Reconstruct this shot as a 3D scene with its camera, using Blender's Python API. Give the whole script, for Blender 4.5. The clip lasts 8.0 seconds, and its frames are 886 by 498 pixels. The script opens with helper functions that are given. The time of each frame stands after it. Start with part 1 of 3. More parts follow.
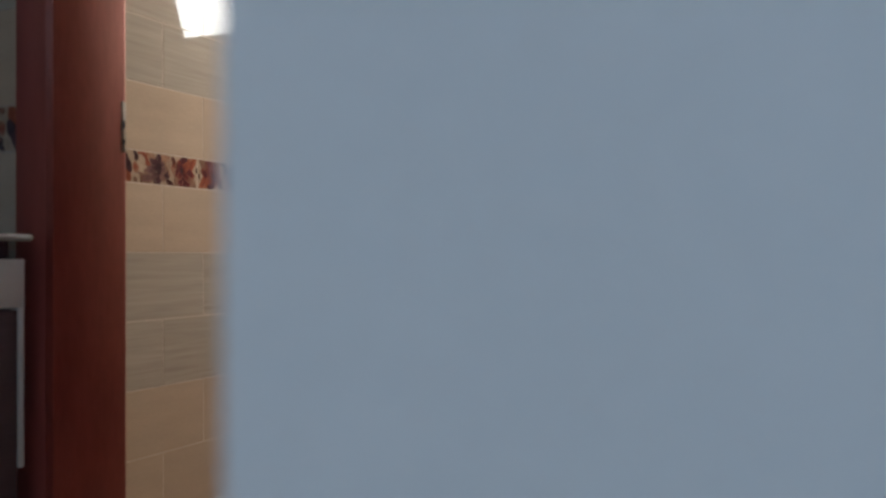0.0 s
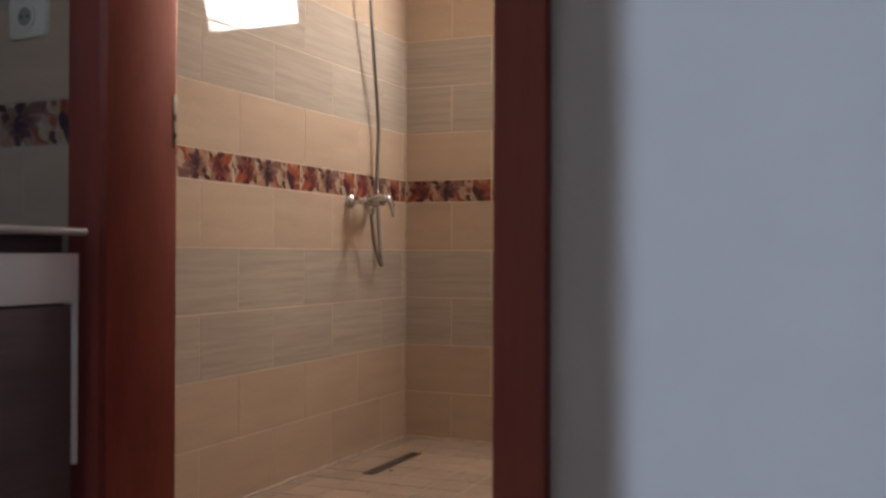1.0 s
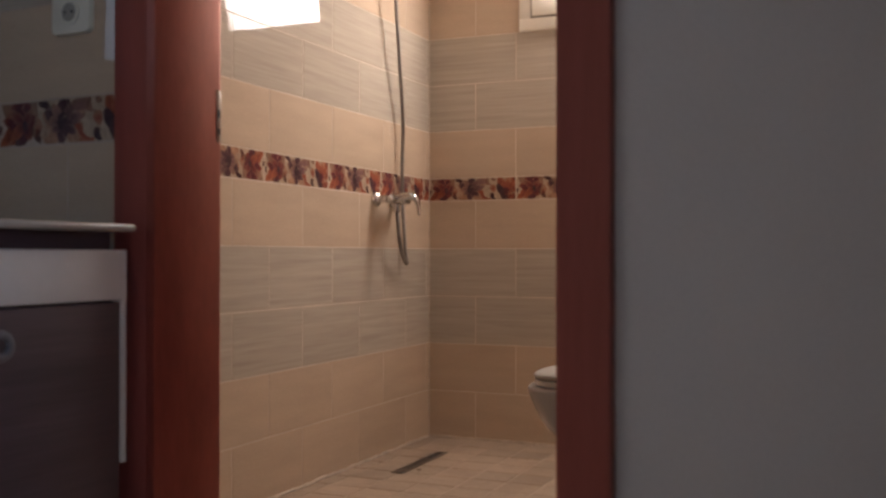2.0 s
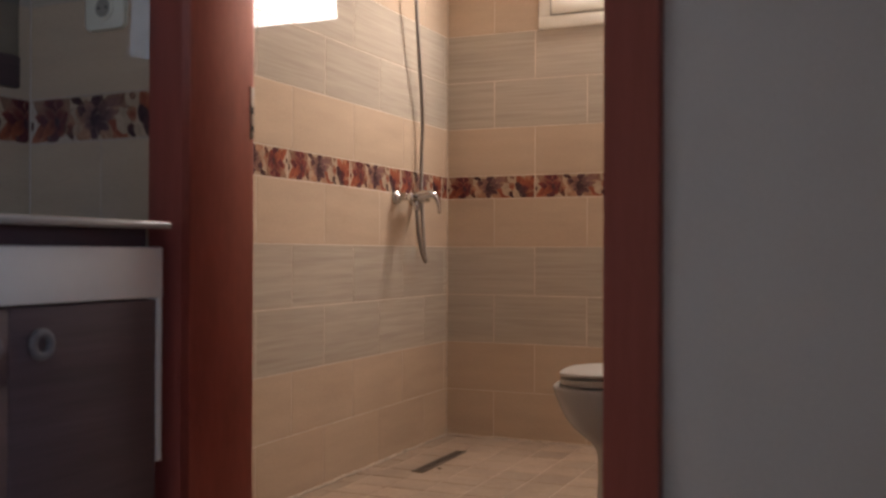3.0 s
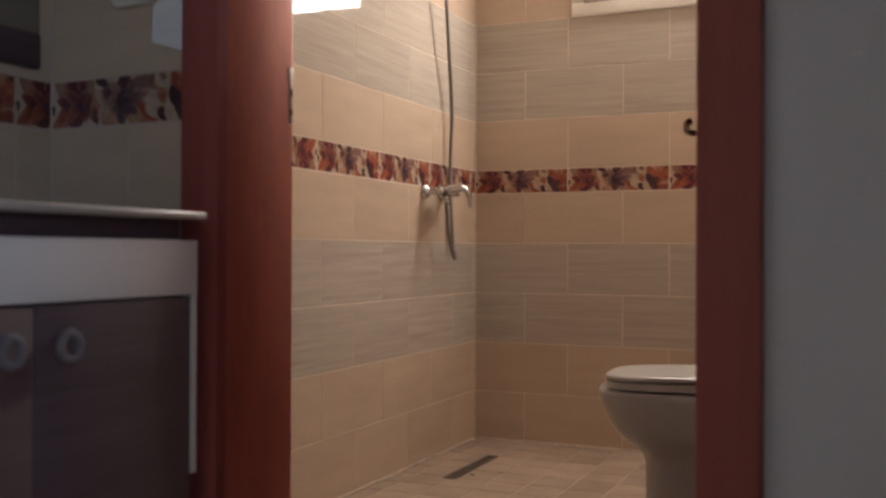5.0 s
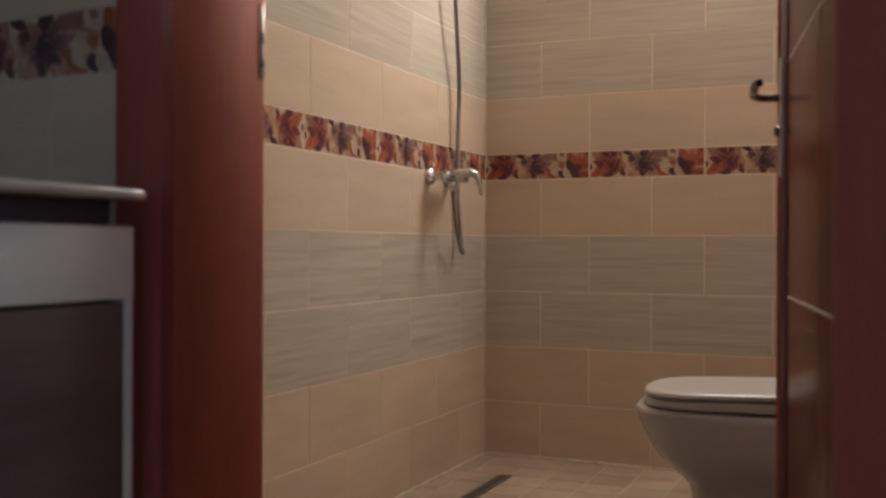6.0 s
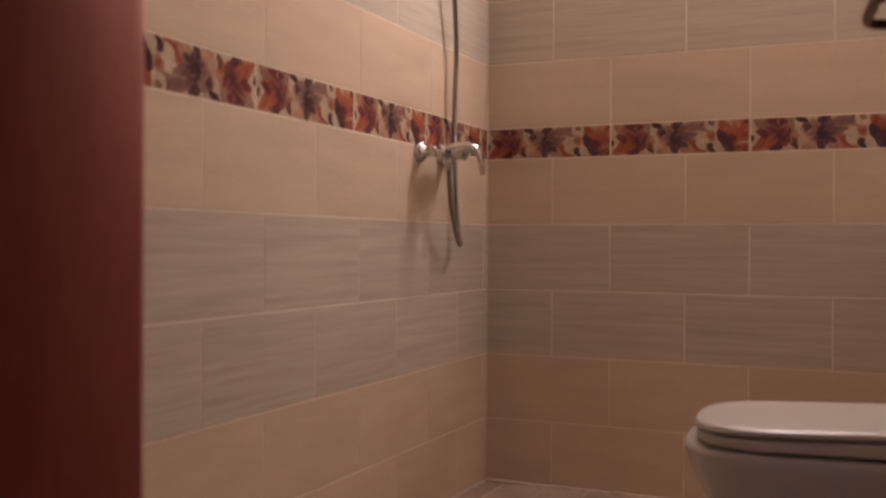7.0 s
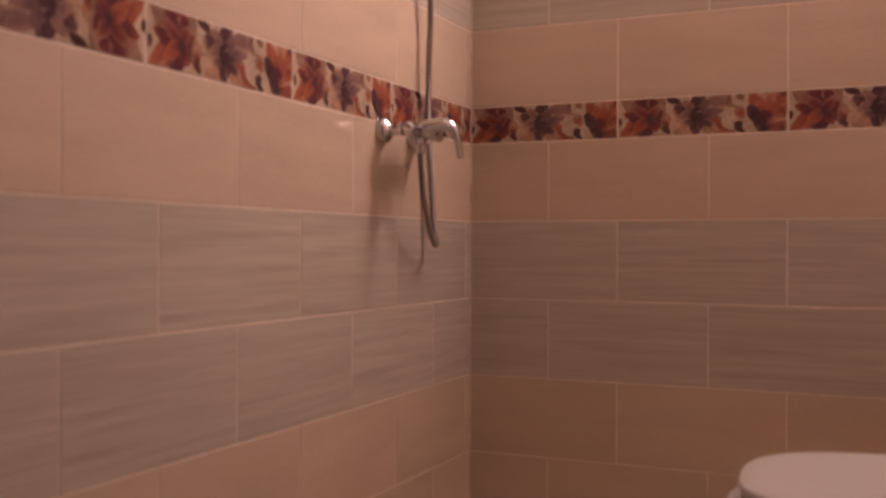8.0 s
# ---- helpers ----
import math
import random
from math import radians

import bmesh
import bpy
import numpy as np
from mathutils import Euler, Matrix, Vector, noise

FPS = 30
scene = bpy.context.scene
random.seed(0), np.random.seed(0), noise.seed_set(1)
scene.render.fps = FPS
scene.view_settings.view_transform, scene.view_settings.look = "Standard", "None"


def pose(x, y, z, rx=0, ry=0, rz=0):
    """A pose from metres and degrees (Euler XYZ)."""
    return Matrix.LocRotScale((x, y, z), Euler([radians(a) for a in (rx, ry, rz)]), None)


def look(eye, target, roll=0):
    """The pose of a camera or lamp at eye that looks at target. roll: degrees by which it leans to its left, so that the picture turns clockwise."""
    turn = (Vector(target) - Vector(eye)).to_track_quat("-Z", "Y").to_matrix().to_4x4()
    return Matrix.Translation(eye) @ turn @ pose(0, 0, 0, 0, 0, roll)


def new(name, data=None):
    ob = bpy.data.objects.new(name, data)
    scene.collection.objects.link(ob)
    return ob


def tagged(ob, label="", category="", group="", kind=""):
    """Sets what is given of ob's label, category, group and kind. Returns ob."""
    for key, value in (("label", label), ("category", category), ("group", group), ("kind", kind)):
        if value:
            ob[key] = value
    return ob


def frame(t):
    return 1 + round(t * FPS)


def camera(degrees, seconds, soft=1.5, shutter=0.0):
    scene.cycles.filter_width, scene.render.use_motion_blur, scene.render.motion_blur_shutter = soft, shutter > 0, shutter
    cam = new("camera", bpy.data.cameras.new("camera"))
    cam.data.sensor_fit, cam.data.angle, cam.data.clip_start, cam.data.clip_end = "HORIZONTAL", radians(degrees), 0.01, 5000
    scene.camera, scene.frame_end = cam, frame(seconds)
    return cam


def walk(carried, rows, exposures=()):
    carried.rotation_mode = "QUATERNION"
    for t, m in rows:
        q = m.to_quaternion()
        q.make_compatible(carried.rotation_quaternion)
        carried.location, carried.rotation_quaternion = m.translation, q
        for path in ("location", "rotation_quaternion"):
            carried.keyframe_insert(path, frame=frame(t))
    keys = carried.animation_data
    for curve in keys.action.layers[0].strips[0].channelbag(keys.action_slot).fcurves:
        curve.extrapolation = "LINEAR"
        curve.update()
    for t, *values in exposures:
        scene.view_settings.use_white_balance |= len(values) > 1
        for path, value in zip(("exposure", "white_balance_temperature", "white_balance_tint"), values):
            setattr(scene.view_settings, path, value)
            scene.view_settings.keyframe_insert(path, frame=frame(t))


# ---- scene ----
cam = camera(47.6, 8.0, soft=2.6)
# a fast lens, focused on the shower corner
cam.data.dof.use_dof = True
cam.data.dof.focus_distance = 4.2
cam.data.dof.aperture_fstop = 4.1
PATH = [
    (0, (-0.017, -0.115, 0.789), (-0.803, 1.725, 0.806), -0.2),
    (0.5, (-0.076, -0.117, 0.79), (-0.865, 1.721, 0.804), 0.1),
    (1, (-0.127, -0.134, 0.789), (-0.919, 1.703, 0.8), 0.2),
    (1.5, (-0.179, -0.146, 0.781), (-0.973, 1.69, 0.794), 0.0),
    (3, (-0.289, -0.171, 0.779), (-1.088, 1.663, 0.788), 0.2),
    (3.5, (-0.326, -0.172, 0.778), (-1.126, 1.661, 0.786), 0.2),
    (4, (-0.356, -0.164, 0.774), (-1.156, 1.668, 0.78), 0.4),
    (4.5, (-0.384, -0.149, 0.77), (-1.184, 1.684, 0.776), 0.3),
    (4.7, (-0.399, -0.122, 0.77), (-1.208, 1.707, 0.778), 0.2),
    (5.8, (-0.604, 0.221, 0.759), (-1.405, 2.053, 0.762), 0.2),
    (6, (-0.638, 0.327, 0.762), (-1.445, 2.156, 0.76), 0.2),
    (6.5, (-0.741, 0.582, 0.75), (-1.55, 2.411, 0.748), 0.2),
    (7, (-0.847, 0.844, 0.748), (-1.654, 2.674, 0.737), 0.3),
    (7.5, (-0.915, 1.12, 0.729), (-1.735, 2.944, 0.726), 0.3),
    (8, (-0.981, 1.338, 0.741), (-1.796, 3.165, 0.736), 0.2),
]
EXPOSURES = [(0, -0.20, 6050, 5), (0.5, -0.19, 6200, 11), (1.0, -0.14, 6580, 16), (1.7, -0.05, 6780, 19), (2.8, 0.03, 6780, 18), (4.7, 0.02, 6720, 17), (5.8, -0.01, 6420, 11), (6.5, -0.04, 6400, 11), (7.0, -0.06, 6950, 28), (7.5, -0.13, 7450, 43), (8, -0.14, 7650, 50)]
walk(cam, [(t, look(eye, target, roll)) for t, eye, target, roll in PATH], EXPOSURES)

# ---- light: sky, and daylight through the two windows ----
world = bpy.data.worlds.new("sky")
scene.world = world
world.use_nodes = True
wn = world.node_tree
sky = wn.nodes.new("ShaderNodeTexSky")
sky.sky_type = "NISHITA"
sky.sun_disc = False
sky.sun_elevation = radians(40)
sky.sun_rotation = radians(200)
wn.links.new(sky.outputs[0], wn.nodes["Background"].inputs[0])
wn.nodes["Background"].inputs[1].default_value = 0.15


def window_light(name, matrix, sx, sy, watts, colour):
    data = bpy.data.lights.new(name, "AREA")
    data.shape, data.size, data.size_y = "RECTANGLE", sx, sy
    data.energy, data.color = watts, colour
    ob = new(name, data)
    ob.matrix_world = matrix
    return ob


# bathroom window (back wall, high; the sky above sends its light downwards) and the bigger window of the room where the walk begins
window_light("bathroom_daylight", look((-1.215, 3.735, 2.022), (-1.215, 2.795, 1.662)), 0.495, 0.385, 22.8, (1.0, 0.96, 0.90))
window_light("room_daylight", look((2.39, -1.95, 1.55), (0, -1.95, 1.45)), 1.4, 1.3, 50, (0.445, 0.675, 1.0))

# ---- materials ----


def material(name, colour, rough=0.5, metal=0.0, coat=0.0, vary=0.12, scale=6.0, fine=90.0, bump=0.02, stretch=(1, 1, 1), dark=None, island=0.0, coat_rough=0.05):
    """Principled surface; colour varies at a coarse and a fine scale, piece by piece too."""
    m = bpy.data.materials.new(name)
    m.use_nodes = True
    nt = m.node_tree
    b = nt.nodes["Principled BSDF"]
    geo = nt.nodes.new("ShaderNodeNewGeometry")
    info = nt.nodes.new("ShaderNodeObjectInfo")
    shift = nt.nodes.new("ShaderNodeVectorMath")
    shift.operation = "MULTIPLY_ADD"
    shift.inputs[1].default_value = stretch
    nt.links.new(geo.outputs["Position"], shift.inputs[0])
    away = nt.nodes.new("ShaderNodeVectorMath")
    away.operation = "SCALE"
    away.inputs[0].default_value = (17.0, 31.0, 23.0)
    nt.links.new(info.outputs["Random"], away.inputs["Scale"])
    nt.links.new(away.outputs[0], shift.inputs[2])
    tone = []
    for s, d in ((scale, 4.0), (fine, 3.0)):
        n = nt.nodes.new("ShaderNodeTexNoise")
        n.inputs["Scale"].default_value, n.inputs["Detail"].default_value = s, d
        nt.links.new(shift.outputs[0], n.inputs["Vector"])
        tone.append(n)
    mixn = nt.nodes.new("ShaderNodeMix")
    mixn.inputs[0].default_value = 0.4
    nt.links.new(tone[0].outputs["Fac"], mixn.inputs[2])
    nt.links.new(tone[1].outputs["Fac"], mixn.inputs[3])
    ramp = nt.nodes.new("ShaderNodeValToRGB")
    lo = dark or tuple(c * (1 - 2 * vary) for c in colour)
    hi = colour if dark else tuple(min(1, c * (1 + vary)) for c in colour)
    ramp.color_ramp.elements[0].position, ramp.color_ramp.elements[1].position = 0.32, 0.66
    ramp.color_ramp.elements[0].color, ramp.color_ramp.elements[1].color = (*lo, 1), (*hi, 1)
    nt.links.new(mixn.outputs[0], ramp.inputs[0])
    hsv = nt.nodes.new("ShaderNodeHueSaturation")
    mr = nt.nodes.new("ShaderNodeMapRange")
    mr.inputs[3].default_value, mr.inputs[4].default_value = 1 - island, 1 + island
    nt.links.new(info.outputs["Random"], mr.inputs[0])
    nt.links.new(mr.outputs[0], hsv.inputs["Value"])
    nt.links.new(ramp.outputs[0], hsv.inputs["Color"])
    nt.links.new(hsv.outputs[0], b.inputs["Base Color"])
    rr = nt.nodes.new("ShaderNodeMapRange")
    rr.inputs[3].default_value, rr.inputs[4].default_value = max(0.02, rough * 0.8), min(1, rough * 1.25)
    nt.links.new(tone[0].outputs["Fac"], rr.inputs[0])
    nt.links.new(rr.outputs[0], b.inputs["Roughness"])
    b.inputs["Metallic"].default_value = metal
    b.inputs["Coat Weight"].default_value = coat
    b.inputs["Coat Roughness"].default_value = coat_rough
    if bump:
        bp = nt.nodes.new("ShaderNodeBump")
        bp.inputs["Strength"].default_value = min(1, bump * 8)
        bp.inputs["Distance"].default_value = bump * 0.01
        nt.links.new(mixn.outputs[0], bp.inputs["Height"])
        nt.links.new(bp.outputs[0], b.inputs["Normal"])
    return m


M_BEIGE = material("beige_tile", (0.545, 0.419, 0.305), 0.42, coat=0.42, vary=0.05, scale=3, fine=60, bump=0.0, stretch=(1, 1, 6), island=0.035, coat_rough=0.012)
M_GREY = material("streaked_grey_tile", (0.505, 0.440, 0.355), 0.42, coat=0.42, dark=(0.405, 0.341, 0.273), scale=2.0, fine=4.8, bump=0.0, stretch=(1.2, 1.2, 34), island=0.03, coat_rough=0.012)
for glossy in (M_BEIGE, M_GREY):
    glossy.node_tree.nodes["Principled BSDF"].inputs["Specular IOR Level"].default_value = 0.0
M_GROUT = material("pale_grout", (0.69, 0.58, 0.46), 0.85, vary=0.12, scale=7, fine=110, bump=0.02)
M_GROUT.node_tree.nodes["Principled BSDF"].inputs["Specular IOR Level"].default_value = 0.08
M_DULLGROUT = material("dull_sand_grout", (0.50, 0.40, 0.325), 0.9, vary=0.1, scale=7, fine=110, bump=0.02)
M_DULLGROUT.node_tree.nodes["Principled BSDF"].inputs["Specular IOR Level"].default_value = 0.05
# unseen side wall made pale, a reflector that lifts the end wall
M_BOUNCEPALE = material("pale_cream_tile", (0.78, 0.65, 0.585), 0.4, coat=0.3, vary=0.04, scale=3, fine=60, bump=0.0, stretch=(1, 1, 6))
# cream for unseen walls, added to bounce warmer light into the lobby
M_BOUNCECREAM = material("cream_wall_paint", (0.84, 0.68, 0.58), 0.8, vary=0.03, scale=2.2, fine=160, bump=0.04)
M_PAINT = material("white_wall_paint", (0.725, 0.685, 0.65), 0.75, vary=0.03, scale=2.2, fine=160, bump=0.04)
M_CEIL = material("ceiling_paint", (0.87, 0.85, 0.82), 0.85, vary=0.03, scale=2, fine=90, bump=0.04)
M_WOOD = material("red_brown_veneer", (0.345, 0.081, 0.067), 0.5, coat=0.12, dark=(0.285, 0.064, 0.053), scale=7, fine=46, bump=0.006, stretch=(9, 9, 0.55), coat_rough=0.3)
M_WOOD.node_tree.nodes["Principled BSDF"].inputs["Specular IOR Level"].default_value = 0.75
M_WOOD.node_tree.nodes["Principled BSDF"].inputs["Specular Tint"].default_value = (1.0, 0.58, 0.38, 1)
# veneer copy for the reveals; its broad orange sheen imitates the window's glow
M_GLOWLINING = material("satin_lining_foil", (0.38, 0.086, 0.068), 0.42, metal=0.34, coat=0.32, dark=(0.265, 0.056, 0.047), scale=5, fine=30, bump=0.02, stretch=(3, 3, 0.8), coat_rough=0.40)
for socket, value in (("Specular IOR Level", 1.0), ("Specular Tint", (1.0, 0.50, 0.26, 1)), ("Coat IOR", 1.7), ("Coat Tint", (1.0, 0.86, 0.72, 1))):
    M_GLOWLINING.node_tree.nodes["Principled BSDF"].inputs[socket].default_value = value
M_DOOR = material("door_veneer", (0.19, 0.044, 0.028), 0.24, vary=0.1, dark=(0.12, 0.027, 0.018), scale=6, fine=40, bump=0.0, stretch=(9, 9, 0.55))
M_STILE = material("dark_stile_veneer", (0.105, 0.024, 0.024), 0.55, dark=(0.07, 0.016, 0.017), scale=6, fine=40, bump=0.0, stretch=(9, 9, 0.55))
M_INLAY = material("satin_aluminium_inlay", (0.36, 0.33, 0.30), 0.45, metal=0.8, vary=0.05, scale=20, fine=150, bump=0.0)
M_DOOR.node_tree.nodes["Principled BSDF"].inputs["Specular IOR Level"].default_value = 0.045
M_STILE.node_tree.nodes["Principled BSDF"].inputs["Specular IOR Level"].default_value = 0.1
M_FLOOR = material("mottled_floor_tile", (0.485, 0.375, 0.272), 0.4, coat=0.1, dark=(0.31, 0.220, 0.156), scale=7, fine=70, bump=0.03, island=0.12)
M_FLOORGROUT = material("floor_grout", (0.66, 0.555, 0.45), 0.85, vary=0.15, scale=12, fine=120, bump=0.05)
M_SILICONE = material("pale_sealant", (0.55, 0.45, 0.35), 0.7, vary=0.16, scale=14, fine=90)
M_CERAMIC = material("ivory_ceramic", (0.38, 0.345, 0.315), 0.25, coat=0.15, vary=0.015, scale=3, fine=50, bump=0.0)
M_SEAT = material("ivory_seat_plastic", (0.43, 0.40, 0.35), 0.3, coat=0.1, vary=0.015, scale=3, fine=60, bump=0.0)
M_CHROME = material("chrome", (0.62, 0.61, 0.60), 0.06, metal=1.0, vary=0.03, scale=20, fine=200, bump=0.0)
M_STEEL = material("brushed_steel", (0.27, 0.24, 0.215), 0.32, metal=1.0, vary=0.10, scale=20, fine=220, bump=0.01)
M_HANDLE = material("dark_bronze", (0.20, 0.15, 0.12), 0.26, metal=0.9, vary=0.1, scale=20, fine=150, bump=0.0)
M_PLATE = material("satin_handle_plate", (0.40, 0.35, 0.29), 0.34, metal=0.9, vary=0.06, scale=20, fine=150, bump=0.0)
M_WHITE = material("white_lacquer", (0.67, 0.65, 0.62), 0.35, coat=0.15, vary=0.02, scale=3, fine=80, bump=0.0)
M_WENGE = material("dark_wenge_laminate", (0.104, 0.064, 0.070), 0.55, coat=0.0, dark=(0.062, 0.039, 0.043), scale=2.2, fine=6, bump=0.008, stretch=(1.0, 1.0, 20))
# one run of grain over all the cabinet's fronts
next(n for n in M_WENGE.node_tree.nodes if n.bl_idname == "ShaderNodeVectorMath" and n.operation == "SCALE").inputs[0].default_value = (0, 0, 0)
M_PVC = material("white_window_plastic", (0.80, 0.76, 0.66), 0.35, vary=0.02, scale=4, fine=80, bump=0.0)
M_GASKET = material("grey_gasket", (0.34, 0.31, 0.26), 0.6, vary=0.05)
M_SOCKET = material("ivory_socket_plastic", (0.72, 0.69, 0.58), 0.3, vary=0.02, scale=8, fine=90, bump=0.0)
M_GRATE = material("dull_grate_metal", (0.16, 0.135, 0.115), 0.5, metal=0.4, vary=0.1, scale=30, fine=150, bump=0.0)
M_RING = material("dull_grey_plastic", (0.12, 0.108, 0.115), 0.6, vary=0.06, scale=20, fine=120, bump=0.0)
M_DRYLEAF = material("dry_leaf", (0.10, 0.07, 0.03), 0.7, vary=0.2, scale=60, fine=300)
M_DARK = material("dark_plastic", (0.03, 0.028, 0.027), 0.45, vary=0.05)
M_MIRROR = material("mirror_silver", (0.36, 0.37, 0.37), 0.02, metal=1.0, vary=0.0, bump=0.0)


def printed_glaze():
    """Glaze of the decorated strips: the motif's colours, broken by fine brush streaks."""
    m = material("printed_glaze", (0.5, 0.5, 0.5), 0.4, coat=0.42, vary=0.16, scale=26, fine=120, bump=0.0, coat_rough=0.02)
    nt = m.node_tree
    b = nt.nodes["Principled BSDF"]
    b.inputs["Specular IOR Level"].default_value = 0.0
    motif = nt.nodes.new("ShaderNodeVertexColor")
    motif.layer_name = "motif"
    mul = nt.nodes.new("ShaderNodeMix")
    mul.data_type, mul.blend_type = "RGBA", "MULTIPLY"
    mul.inputs[0].default_value = 1.0
    twice = nt.nodes.new("ShaderNodeVectorMath")
    twice.operation = "SCALE"
    twice.inputs["Scale"].default_value = 2.0
    hue = next(n for n in nt.nodes if n.bl_idname == "ShaderNodeHueSaturation")
    nt.links.new(hue.outputs[0], twice.inputs[0])
    nt.links.new(motif.outputs["Color"], mul.inputs[6])
    nt.links.new(twice.outputs[0], mul.inputs[7])
    nt.links.new(mul.outputs[2], b.inputs["Base Color"])
    return m


M_PRINT = printed_glaze()


def glass_material():
    m = bpy.data.materials.new("window_glass")
    m.use_nodes = True
    b = m.node_tree.nodes["Principled BSDF"]
    b.inputs["Transmission Weight"].default_value = 1.0
    b.inputs["Roughness"].default_value = 0.02
    b.inputs["IOR"].default_value = 1.45
    return m


def glow_material():
    m = bpy.data.materials.new("bright_overcast_sky")
    m.use_nodes = True
    nt = m.node_tree
    b = nt.nodes["Principled BSDF"]
    b.inputs["Base Color"].default_value = (0, 0, 0, 1)
    b.inputs["Emission Color"].default_value = (1.0, 0.97, 0.92, 1)
    b.inputs["Emission Strength"].default_value = 9.0
    return m


M_GLASS, M_SKY = glass_material(), glow_material()

# ---- building helpers ----


def part(name, bm, mat, parent=None, label="", m=None, smooth=True):
    """Links a bmesh as one mesh object, under a thing if a parent is given."""
    mesh = bpy.data.meshes.new(name)
    bmesh.ops.recalc_face_normals(bm, faces=bm.faces)
    bm.to_mesh(mesh)
    bm.free()
    for one in (mat if isinstance(mat, (list, tuple)) else [mat]):
        mesh.materials.append(one)
    if smooth:
        for p in mesh.polygons:
            p.use_smooth = True
        mesh.set_sharp_from_angle(angle=radians(35))
    ob = new(name, mesh)
    if parent:
        ob.parent = parent
    if m is not None:
        ob.matrix_basis = m
    if label:
        tagged(ob, label)
    return ob


def add_box(bm, x0, x1, y0, y1, z0, z1, bevel=0.0, segments=2):
    made = bmesh.ops.create_cube(bm, size=1.0, matrix=Matrix.Translation(((x0 + x1) / 2, (y0 + y1) / 2, (z0 + z1) / 2)) @ Matrix.Diagonal((x1 - x0, y1 - y0, z1 - z0, 1)))
    if bevel:
        edges = list({e for v in made["verts"] for e in v.link_edges})
        bmesh.ops.bevel(bm, geom=edges, offset=bevel, segments=segments, affect="EDGES", profile=0.5)
    return bm


def box(*a, bevel=0.0, segments=2):
    return add_box(bmesh.new(), *a, bevel=bevel, segments=segments)


def cylinder(bm, p, q, r1, r2=None, n=20, cap=True):
    p, q = Vector(p), Vector(q)
    d = q - p
    m = Matrix.Translation((p + q) / 2) @ d.to_track_quat("Z", "Y").to_matrix().to_4x4()
    bmesh.ops.create_cone(bm, cap_ends=cap, segments=n, radius1=r1, radius2=r1 if r2 is None else r2, depth=d.length, matrix=m)
    return bm


def rings(bm, loops, closed_ends=True):
    """Skins a list of loops, each a list of points of the same count."""
    rows = [[bm.verts.new(p) for p in loop] for loop in loops]
    n = len(rows[0])
    for a, b in zip(rows, rows[1:]):
        for i in range(n):
            bm.faces.new((a[i], a[(i + 1) % n], b[(i + 1) % n], b[i]))
    if closed_ends:
        bm.faces.new(rows[0][::-1])
        bm.faces.new(rows[-1])
    return bm


def tube(bm, points, radius, n=10, ridge=0.0):
    """A round tube along points; ridge makes every second ring thicker, as on a spiral hose."""
    pts = [Vector(p) for p in points]
    loops, side = [], Vector((1, 0.2, 0.1))
    for i, p in enumerate(pts):
        d = (pts[min(i + 1, len(pts) - 1)] - pts[max(i - 1, 0)]).normalized()
        a = (side - d * side.dot(d)).normalized()
        b = d.cross(a)
        side = a
        r = radius + (ridge if i % 2 else 0)
        loops.append([p + a * (r * math.cos(2 * math.pi * k / n)) + b * (r * math.sin(2 * math.pi * k / n)) for k in range(n)])
    return rings(bm, loops)


def curve_points(ctrl, per=12):
    """Catmull-Rom points through the control points."""
    c = [Vector(p) for p in ctrl]
    c = [c[0] * 2 - c[1]] + c + [c[-1] * 2 - c[-2]]
    out = []
    for i in range(1, len(c) - 2):
        p0, p1, p2, p3 = c[i - 1:i + 3]
        for k in range(per):
            t = k / per
            out.append(0.5 * (2 * p1 + (p2 - p0) * t + (2 * p0 - 5 * p1 + 4 * p2 - p3) * t * t + (3 * p1 - p0 - 3 * p2 + p3) * t ** 3))
    return out + [c[-2]]


def turned(bm, p, q, profile, n=24):
    """A turned part along p-q: profile of (share of the way, radius)."""
    p, q = Vector(p), Vector(q)
    d = q - p
    r = d.to_track_quat("Z", "Y").to_matrix()
    return rings(bm, [[p + d * s + r @ Vector((rad * math.cos(2 * math.pi * k / n), rad * math.sin(2 * math.pi * k / n), 0)) for k in range(n)] for s, rad in profile])


def structure(ob, label, category):
    return tagged(ob, label, category, kind="structure")


# ---- the shell ----
CEIL = 2.5
XL, YB, XR = -2.0, 3.8, -0.5          # bathroom: left wall, back wall, right wall
ROWS = [0.0, 0.2, 0.4025, 0.605, 0.8075, 1.0115, 1.1075, 1.309, 1.507, 1.707, 1.9085, 2.111, 2.3135, CEIL]
STREAKED = {2, 3, 7, 8}               # rows of grey tile
BAND = 5                              # the decorated strip
WIN = (-1.584, -0.846, 1.710, 2.335)  # window opening: x0, x1, z0, z1

# the door wall stands slightly askew: its own frame, u along it and v through it
DOOR = pose(-1.522, 1.425, 0, 0, 0, -3.6)
WIDE = 0.842                          # clear width between the linings
HEAD = 2.04

floor = structure(part("floor", box(-2.15, 2.6, -3.6, 4.0, -0.15, -0.0026), M_FLOORGROUT, smooth=False), "mottled beige tiled floor with pale joints", "floor")
ceiling = structure(part("ceiling", box(-2.15, 2.6, -3.6, 4.0, CEIL, CEIL + 0.15), M_CEIL, smooth=False), "plain white painted ceiling", "ceiling")
wall_left = structure(part("wall_left", box(-2.15, XL - 0.0006, 1.50, 4.0, 0, CEIL), M_GROUT, smooth=False), "shower wall of beige and streaked grey tiles with a floral band", "wall")
bm = bmesh.new()
add_box(bm, XL - 0.0006, WIN[0], YB + 0.0006, 4.0, 0, CEIL)
